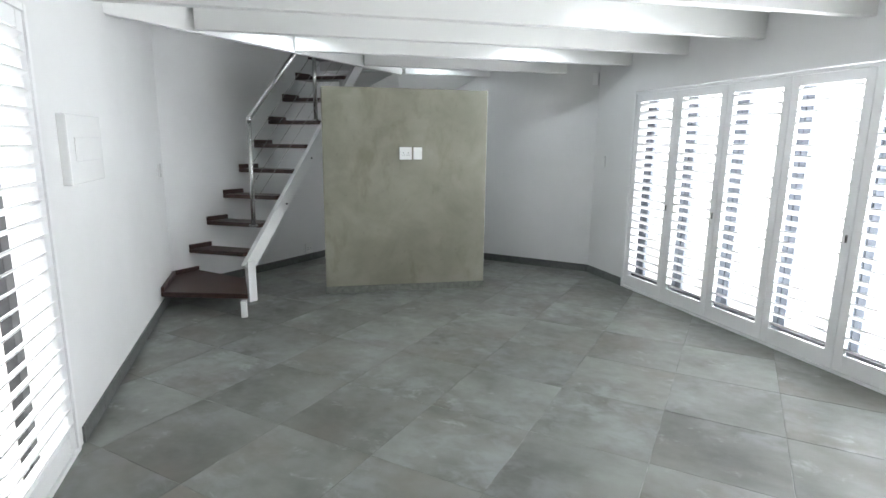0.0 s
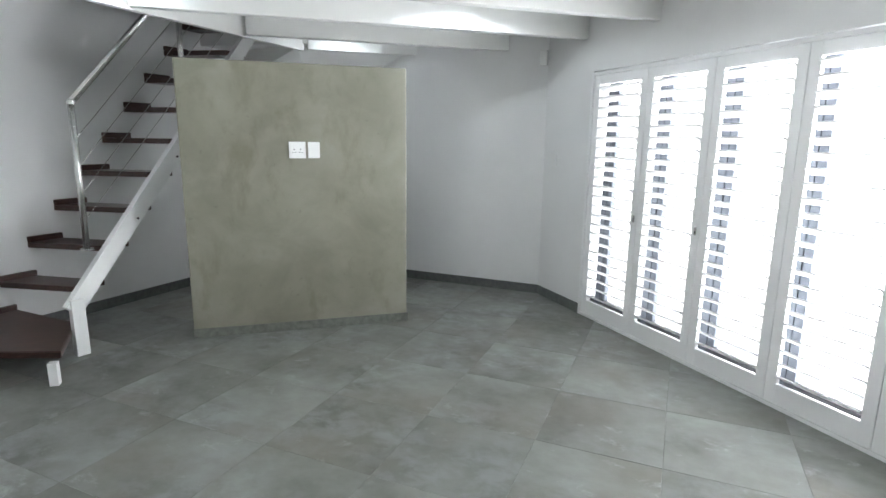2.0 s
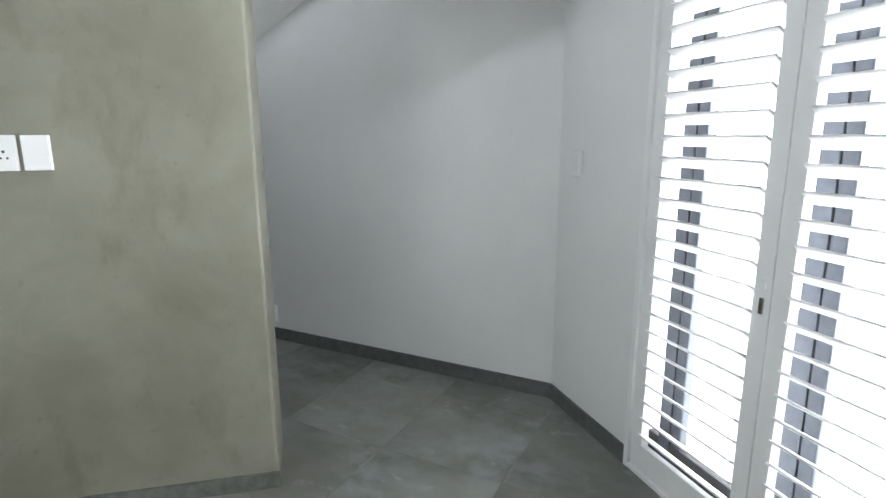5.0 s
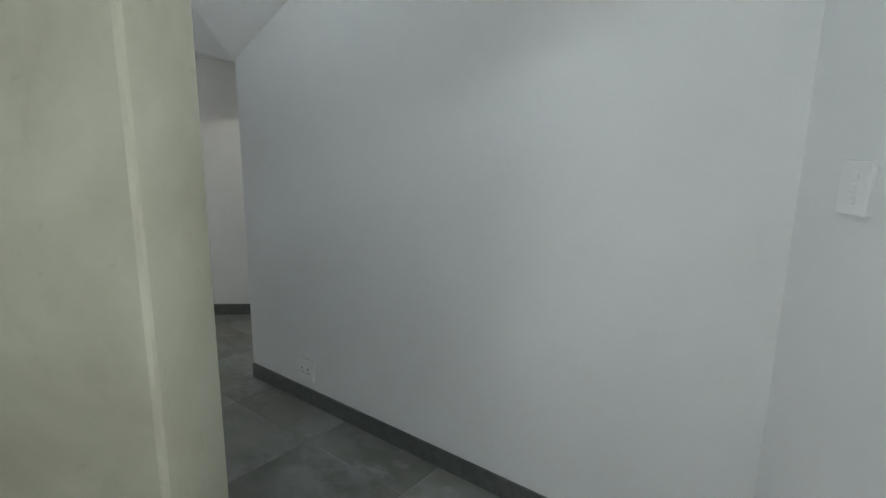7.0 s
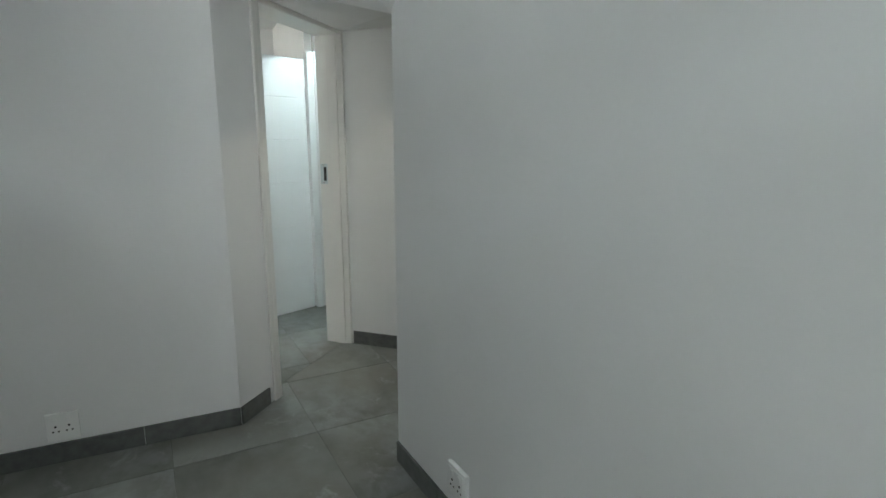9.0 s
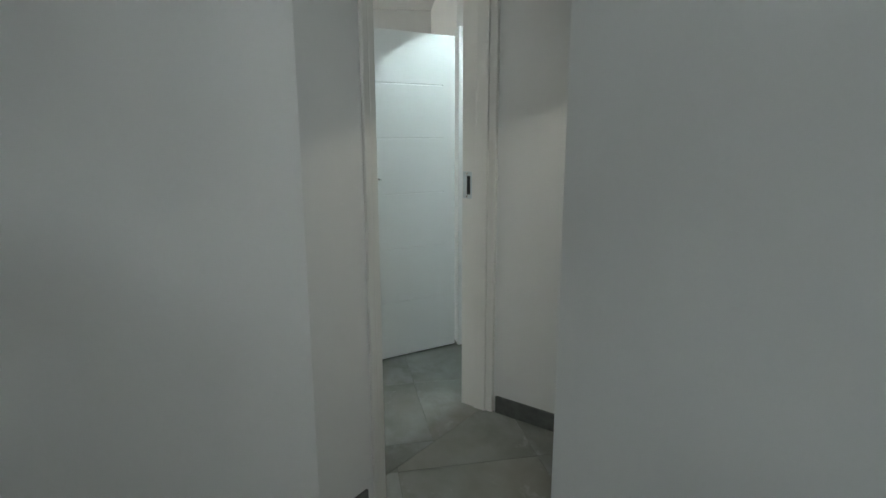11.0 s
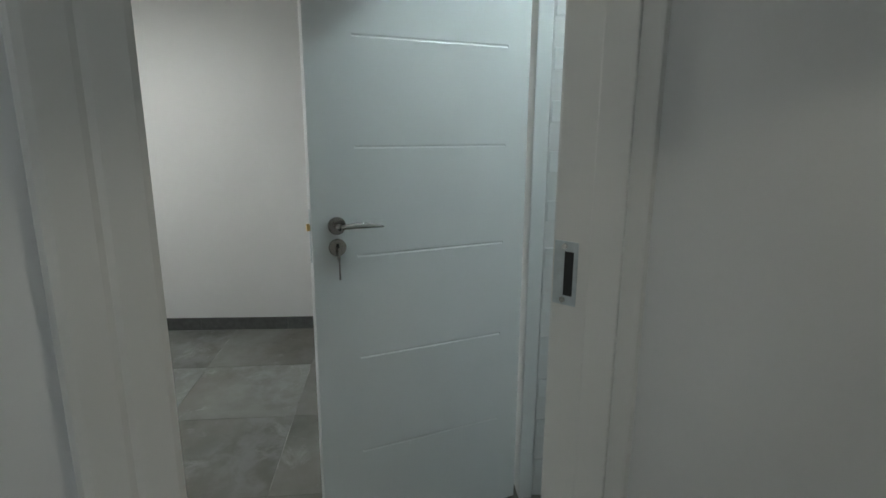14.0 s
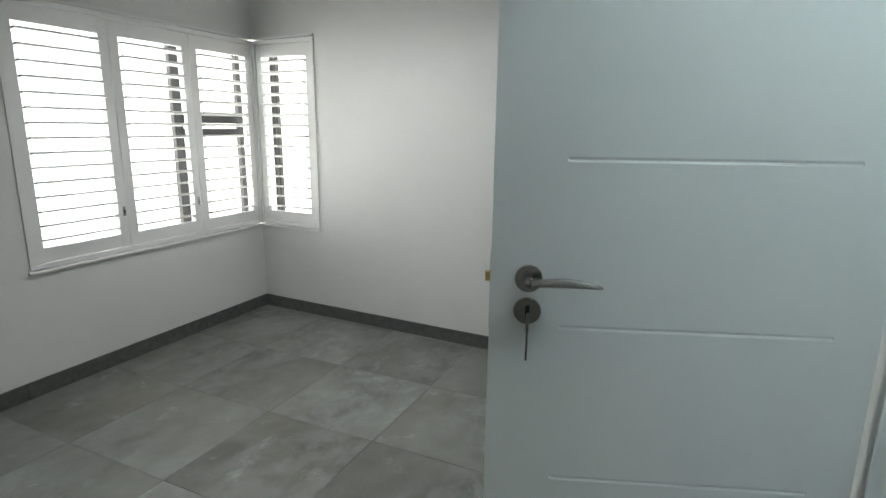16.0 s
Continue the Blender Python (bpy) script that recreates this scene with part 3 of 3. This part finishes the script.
part("handrail", tube([top, top + U3 * 1.9], 0.0235, 18), STEEL, rail, smooth=True)
part("collar", disc(0.03, 0.03, Matrix.Translation(top), 20, 0.004), STEEL, rail, smooth=False)
for base in (Vector((0, 0, 0.006)), P2 - N0 + Vector((0, 0, 0.006))):
    part("base_flange", disc(0.045, 0.012, Matrix.Translation(base), 24, 0.003), STEEL, rail)
for k in range(4):
    s = Vector((0.0, 0.0, 0.20 + 0.19 * k))
    part("cable", tube([s, s + U3 * 1.55], 0.0028, 6), STEEL, rail)

# ---- doors ----
DW = along(B, D1)                      # x along the door wall, y into the bedroom
O0, O1, OH = 0.285, dm - 0.005, 2.012


def steel_frame(name, m, u0, u1, h, depth, label, strike=None):
    """A pressed steel door frame with a rounded lip on both faces."""
    e = new(name)
    e.matrix_world = m
    tagged(e, label, "door frame", kind="structure")
    lip = 0.016
    jl = ((u0, -lip, -0.002), (u0 + 0.032, depth + lip, h), 0.006), ((u0 - 0.027, -lip, -0.002), (u0 + 0.004, -0.0005, h), 0.006)
    part("jamb", boxes(*jl), FRAMEW, e)
    jr = ((u1 - 0.016, -lip, -0.002), (u1, depth + lip, h), 0.006), ((u1 - 0.004, -lip, -0.002), (u1 + 0.012, -0.0005, h), 0.006)
    jamb = part("jamb", boxes(*jr), FRAMEW, e)
    part("door_stop", boxes(((u1 - 0.025, 0.022, -0.002), (u1 - 0.012, 0.086, h - 0.03), 0.004)), FRAMEW, e)
    part("head", boxes(((u0 + 0.03, -lip + 0.001, h - 0.04), (u1 - 0.014, depth + lip - 0.001, h - 0.001), 0.006), ((u0 - 0.022, -lip + 0.001, h - 0.003), (u1 + 0.020, -0.0005, min(h + 0.022, 1.997)), 0.006)), FRAMEW, e)
    if strike:
        y0, y1, z0, z1 = strike
        s = part("strike_plate", boxes(((u1 - 0.0185, y0, z0), (u1 - 0.0155, y1, z1), 0.001)), ZINC, jamb, "zinc strike plate on the frame")
        return e, (u1 - 0.0185, y0, y1, z0, z1)
    return e, None


door_frame, plate_at = steel_frame("door_frame_inner", DW, O0, O1, OH, 0.15, "white painted steel door frame of the open doorway", (0.110, 0.160, 1.069, 1.197))
u, y0, y1, z0, z1 = plate_at
# Solid black strip drawing the shadow line between frame head and soffit.
part("shadow_gap_strip", boxes(((O0 - 0.022, -0.013, 1.9965), (O1 + 0.012, -0.0005, 2.0035))), BLACK, door_frame, "black strip for the shadow gap above the frame")
hole = part("strike_hole", boxes(((u - 0.0008, y0 + 0.008, z0 + 0.020), (u + 0.002, y0 + 0.027, z1 - 0.020))), BLACK, door_frame, "dark latch slot")
for z in (z0 + 0.010, z1 - 0.010):
    ax = Matrix.Translation((u - 0.0005, y0 + 0.028, z)) @ Matrix.Rotation(radians(90), 4, "Y")
    part("screw", disc(0.006, 0.003, ax, 10), STEEL, door_frame)

# the open inner door, hinged on the far side of the lobby
FREE = (0.035, 9.568)
LF = along(HI, FREE)                   # x from the hinge to the free edge, y towards the lobby
LW, LT = length(HI, FREE), 0.040
leaf = new("door_inner")
leaf.matrix_world = LF
tagged(leaf, "white panel door standing ajar with grooved face", "door")
bm = bmesh.new()
rows = [0.009, 0.362, 0.694, 1.025, 1.350, 1.658, 1.945]
grooves = rows[1:-1]
zs = [rows[0]]
for g in grooves:
    zs += [g - 0.005, g, g + 0.005]
zs.append(rows[-1])
us = [0.0, 0.083, 0.085, 0.592, 0.594, LW]
grid = {}
for i, uu in enumerate(us):
    for j, z in enumerate(zs):
        grid[i, j] = bm.verts.new((uu, 0.0, z))
for i in range(5):
    for j in range(len(zs) - 1):
        bm.faces.new((grid[i, j], grid[i + 1, j], grid[i + 1, j + 1], grid[i, j + 1]))
for j, z in enumerate(zs):
    if any(abs(z - g) < 1e-6 for g in grooves):
        for i in (2, 3):
            grid[i, j].co.y = -0.0024
box(bm, (0.0, -LT, rows[0]), (LW, -0.0042, rows[-1]))
for f in [f for f in bm.faces if all(abs(v.co.y + 0.0042) < 1e-6 for v in f.verts)]:
    bm.faces.remove(f)
rim = [e for e in bm.edges if e.is_boundary]
bmesh.ops.bridge_loops(bm, edges=rim)
part("panel", bm, DOORW, leaf, "white enamelled leaf with five shallow grooves")
KX = 0.655


def facing(x, y, z):
    return Matrix.Translation((x, y, z)) @ Matrix.Rotation(radians(-90), 4, "X")


handle = part("door_handle", disc(0.0265, 0.009, facing(KX, 0.0045, 1.123), 30, 0.002), NICKEL, leaf, "satin nickel lever on a round rose")
hb = tube([(KX, 0.008, 1.123), (KX, 0.040, 1.123)], 0.009, 14)
part("spindle", hb, NICKEL, handle, smooth=True)
bm = bmesh.new()
rings = []
for i in range(9):
    s = i / 8
    c = Vector((KX - 0.002 - 0.132 * s, 0.042 - 0.006 * s, 1.123 + 0.007 * math.sin(s * 2.6) - 0.009 * s))
    h, w = 0.0066 + 0.0042 * math.sin(s * math.pi) - 0.003 * s, 0.007 * (1 - 0.55 * s) + 0.001
    rings.append([bm.verts.new(c + Vector((0, w * math.cos(a), h * math.sin(a) * (0.55 if i == 8 else 1)))) for a in [2 * math.pi * k / 12 for k in range(12)]])
for q, w in zip(rings, rings[1:]):
    for k in range(12):
        bm.faces.new((q[k], q[(k + 1) % 12], w[(k + 1) % 12], w[k]))
bm.faces.new(rings[0][::-1])
bm.faces.new(rings[-1])
part("lever", bm, NICKEL, handle, smooth=True)
esc = part("key_rose", disc(0.0265, 0.008, facing(KX, 0.004, 1.058), 30, 0.002), NICKEL, leaf, "round nickel keyhole rose")
part("keyhole", boxes(((KX - 0.004, 0.0075, 1.046), (KX + 0.004, 0.0088, 1.070), 0.001)), BLACK, esc)
part("key", boxes(((KX - 0.003, 0.008, 1.020), (KX + 0.003, 0.024, 1.060), 0.001), ((KX - 0.0022, 0.019, 0.962), (KX + 0.0022, 0.023, 1.045), 0.001)), NICKEL, esc, "steel key hanging in the lock")
part("lock_face", boxes(((LW - 0.0015, -0.031, 1.015), (LW + 0.0015, -0.009, 1.172), 0.0006)), ZINC, leaf, "zinc lock forend on the door edge")
part("latch", boxes(((LW, -0.027, 1.110), (LW + 0.011, -0.013, 1.130), 0.002)), BRASS, leaf, "brass latch bolt")

# its frame post and the painted brick stub
bm = boxes(((0.004, -0.02, -0.002), (0.056, 0.10, 2.0), 0.005), m=along((0.292, 10.268), (0.345, 10.33)))
tagged(part("door_post", bm, DOORW), "white steel hinge post of the inner door", "door frame", kind="structure")
BR0, BR1 = (0.334, 10.314), (0.93, 10.93)
wall("wall_brick", BR0, BR1, TOP, 0.10, "white painted face-brick wall in the lobby")

# closed door at the side of the corridor
CD = along(D1, (3.45, 9.77))
steel_frame("door_frame_corridor", CD, 0.89, 1.70, 1.985, 0.16, "white painted steel frame around a closed door")
cd = new("door_corridor")
cd.matrix_world = CD
tagged(cd, "closed plain white corridor door", "door")
part("panel", boxes(((0.93, 0.07, 0.008), (1.684, 0.11, 1.945), 0.003)), DOORW, cd)

# ---- fittings ----


def plate_fitting(name, m, w, h, label, kind, rockers=0, holes=0):
    """A white cover plate on a wall: m has x along, y into the wall; centred."""
    e = new(name)
    e.matrix_world = m
    tagged(e, label, kind)
    part("cover", boxes(((-w / 2, -0.015, -h / 2), (w / 2, 0.002, h / 2), 0.004)), PLASTIC, e)
    for k in range(rockers):
        z = (k - (rockers - 1) / 2) * 0.026
        part("rocker", boxes(((-0.009, -0.0185, z - 0.010), (0.009, -0.0135, z + 0.010), 0.002)), PLASTIC, e)
    if holes:
        part("insert", boxes(((-w * 0.40, -0.0165, -h * 0.40), (w * 0.40, -0.0145, h * 0.40), 0.0008)), PLASTIC, e)
        for s in (-1, 1)[:holes]:
            x = s * w * 0.20 if holes > 1 else 0
            for dx, dz, r in ((0, 0.013, 0.0048), (-0.010, -0.009, 0.0038), (0.010, -0.009, 0.0038)):
                part("pin_hole", disc(r, 0.003, Matrix.Translation((x + dx, -0.016, dz - 0.008)) @ Matrix.Rotation(radians(90), 4, "X"), 10), BLACK, e)
            part("rocker", boxes(((x - 0.008, -0.0195, 0.024), (x + 0.008, -0.0160, 0.040), 0.0015)), PLASTIC, e)
    return e


plate_fitting("wall_socket", Matrix.Translation((1.606, 6.365, 1.405)), 0.122, 0.122, "white double socket plate on the grey cement wall", "socket", 0, 2)
plate_fitting("blank_plate", Matrix.Translation((1.727, 6.365, 1.405)), 0.086, 0.120, "white blank aerial plate beside the socket", "wall plate")
plate_fitting("wall_socket", SU @ Matrix.Translation((1.876, 0, 0.163)), 0.120, 0.122, "white double socket low on the stair wall", "socket", 0, 2)
RM = along(RE, RC)
plate_fitting("wall_socket", RM @ Matrix.Translation((0.515, 0, 0.196)), 0.120, 0.120, "white double socket low on the slanting wall", "socket", 0, 2)
SM = along(RC, W1)
plate_fitting("light_switch", SM @ Matrix.Translation((0.18, 0, 1.320)), 0.082, 0.125, "white two-lever light switch beside the shutters", "light switch", 3)
plate_fitting("wall_socket", along(BC, BT) @ Matrix.Translation((2.44, 0, 0.140)), 0.115, 0.120, "white double socket low on the bedroom wall", "socket", 0, 2)
LM = along(L0, A)
plate_fitting("light_switch", LM @ Matrix.Translation((7.25, 0, 1.23)), 0.075, 0.12, "white light switch near the stair corner", "light switch", 2)

db = new("distribution_board")
db.matrix_world = LM @ Matrix.Translation((5.03, 0, 1.462))
tagged(db, "white wall-mounted electrical distribution board", "distribution board")
part("cover", boxes(((-0.29, -0.042, -0.175), (0.29, 0.004, 0.175), 0.008)), PLASTIC, db)
part("flap", boxes(((-0.20, -0.0465, -0.060), (0.25, -0.0405, 0.060), 0.003)), PLASTIC, db, "hinged white flap")

sensor = new("alarm_sensor")
sensor.matrix_world = RM @ Matrix.Translation((2.575, 0, 2.235))
tagged(sensor, "small white motion alarm sensor high on the wall", "alarm sensor")
bm = boxes(((-0.034, -0.055, -0.068), (0.034, 0.0, 0.068), 0.012))
part("housing", bm, PLASTIC, sensor)
part("lens", boxes(((-0.020, -0.053, -0.045), (0.020, -0.048, 0.0), 0.004)), GREYP, sensor)


def downlight(x, y, z, power, cone=168, blend=0.25, colour=(0.82, 0.92, 1.0)):
    e = new("downlight")
    e.location = (x, y, z)
    tagged(e, "small round lit white ceiling downlight or added fill light", "ceiling light", "downlights")
    bm = disc(0.052, 0.012, Matrix.Translation((0, 0, -0.004)), 28, 0.003)
    part("ring", bm, PLASTIC, e)
    part("diffuser", disc(0.040, 0.004, Matrix.Translation((0, 0, -0.0125)), 24), LED, e)
    lamp = new("downlight_beam", bpy.data.lights.new("downlight_beam", "SPOT"))
    lamp.data.energy, lamp.data.color = power, colour
    lamp.data.spot_size, lamp.data.spot_blend, lamp.data.shadow_soft_size = radians(cone), blend, 0.03
    lamp.location = (x, y, z - 0.03)
    return e


for x, y, power in ((0.62, 6.0, 6), (2.8, 6.0, 12), (2.9, 4.4, 4)):
    downlight(x, y, TOP, power)
downlight(2.10, 7.40, TOP, 5.5)
downlight(1.90, 9.20, 1.905, 6.0, 130, 0.10, (1.0, 0.95, 0.86))
downlight(0.79, 10.17, TOP - 0.02, 30, 100, 0.10, (0.78, 0.93, 1.0))
# Unseen fill light added to lift the bedroom; no fitting is known there.
downlight(-1.6, 9.3, TOP - 0.02, 62, 156, 1.0, (0.97, 0.97, 1.0))
downlight(0.75, 7.04, UP, 2, 90, 0.2, (0.86, 0.92, 1.0))

# ---- pieces: lobby bricks and floor tiles ----
bk = bmesh.new()
box(bk, (-0.108, -0.006, -0.036), (0.108, 0.004, 0.036), 0.004)
brick_mesh = mesh_of(bk, "brick", BRICKW)
owner = bpy.data.objects["wall_brick"]
bmtx = along(BR0, BR1)
for row in range(29):
    for col in range(5):
        u = 0.0 + col * 0.222 + (0.111 if row % 2 else 0.0)
        if u < 0.08 or u > 0.80:
            continue
        ob = new("brick", brick_mesh)
        ob.parent = owner
        ob.matrix_world = bmtx @ Matrix.Translation((u, random.uniform(-0.001, 0.001), 0.04 + row * 0.0835))

ANG, PITCH, ORG = radians(40.2), 0.608, (1.796, 4.306)
e1, e2 = Vector((math.sin(ANG), math.cos(ANG), 0)), Vector((-math.cos(ANG), math.sin(ANG), 0))
tm = bmesh.new()
box(tm, (-PITCH / 2 + 0.0015, -PITCH / 2 + 0.0015, -0.009), (PITCH / 2 - 0.0015, PITCH / 2 - 0.0015, 0.0))
bmesh.ops.bevel(tm, geom=[e for e in tm.edges if all(v.co.z > -0.001 for v in e.verts)], offset=0.0012, segments=1, affect="EDGES")
tile_mesh = mesh_of(tm, "tile", TILE)
MAIN = [(4.75, -0.9), (4.02, 6.95), (3.5, 9.85), (0.93, 9.85), (0.957, 8.50), (-0.82, 6.62), (-0.8, 6.5), (-0.06, -0.9)]
BEDROOM = [(0.927, 9.85), (1.33, 9.86), (1.33, 11.1), (-1.0, 11.75), (-3.6, 8.95), (-0.9, 6.7), (-0.824, 6.624), (0.954, 8.504)]


def inside(p, poly):
    hit = False
    for (x0, y0), (x1, y1) in zip(poly, poly[1:] + poly[:1]):
        if (y0 > p[1]) != (y1 > p[1]) and p[0] < (x1 - x0) * (p[1] - y0) / (y1 - y0) + x0:
            hit = not hit
    return hit


e1b, e2b = Matrix.Rotation(-ANG, 3, "Z") @ Vector((1, 0, 0)), Matrix.Rotation(-ANG, 3, "Z") @ Vector((0, 1, 0))


def clip_poly(poly, r):
    """The part of poly inside the square of half-width r."""
    for axis, sign in ((0, 1), (0, -1), (1, 1), (1, -1)):
        out = []
        for p, q in zip(poly, poly[1:] + poly[:1]):
            a, b = r - sign * p[axis], r - sign * q[axis]
            if a >= 0:
                out.append(p)
            if (a >= 0) != (b >= 0):
                s = a / (a - b)
                out.append((p[0] + (q[0] - p[0]) * s, p[1] + (q[1] - p[1]) * s))
        poly = out
        if not poly:
            break
    clean = [p for p, q in zip(poly, poly[1:] + poly[:1]) if math.hypot(p[0] - q[0], p[1] - q[1]) > 1e-4]
    return clean


def area(poly):
    return 0.5 * sum(p[0] * q[1] - q[0] * p[1] for p, q in zip(poly, poly[1:] + poly[:1]))


def lay(room, shift):
    """Tiles of one room, whole where they fit and cut along its edges."""
    for i, j in itertools.product(range(-14, 16), range(-12, 18)):
        c = Vector((*ORG, 0)) + e1 * (i + 0.5 + shift[0]) * PITCH + e2 * (j + 0.5 + shift[1]) * PITCH
        corners = [c + e1 * a * PITCH / 2 + e2 * b * PITCH / 2 for a in (-1, 1) for b in (-1, 1)]
        turned = Matrix.Translation(c) @ Matrix.Rotation(-ANG, 4, "Z")
        if all(inside(k, room) for k in corners):
            ob = new("tile", tile_mesh)
            ob.parent = floor
            ob.matrix_world = turned @ Matrix.Rotation(random.choice((0, 0, math.pi)), 4, "Z") @ Matrix.Rotation(radians(random.uniform(-0.03, 0.03)), 4, "X")
            continue
        poly = clip_poly([((Vector((*p, 0)) - c).dot(e1b), (Vector((*p, 0)) - c).dot(e2b)) for p in room], PITCH / 2 - 0.0015)
        if len(poly) < 3 or abs(area(poly)) < 0.004:
            continue
        tb = bmesh.new()
        prism(tb, poly, -0.009, 0.0)
        ob = new("tile", mesh_of(tb, "tile", TILE))
        ob.parent = floor
        ob.matrix_world = turned


lay(MAIN, (0.0, 0.0))
lay(BEDROOM, (0.30, 0.34))
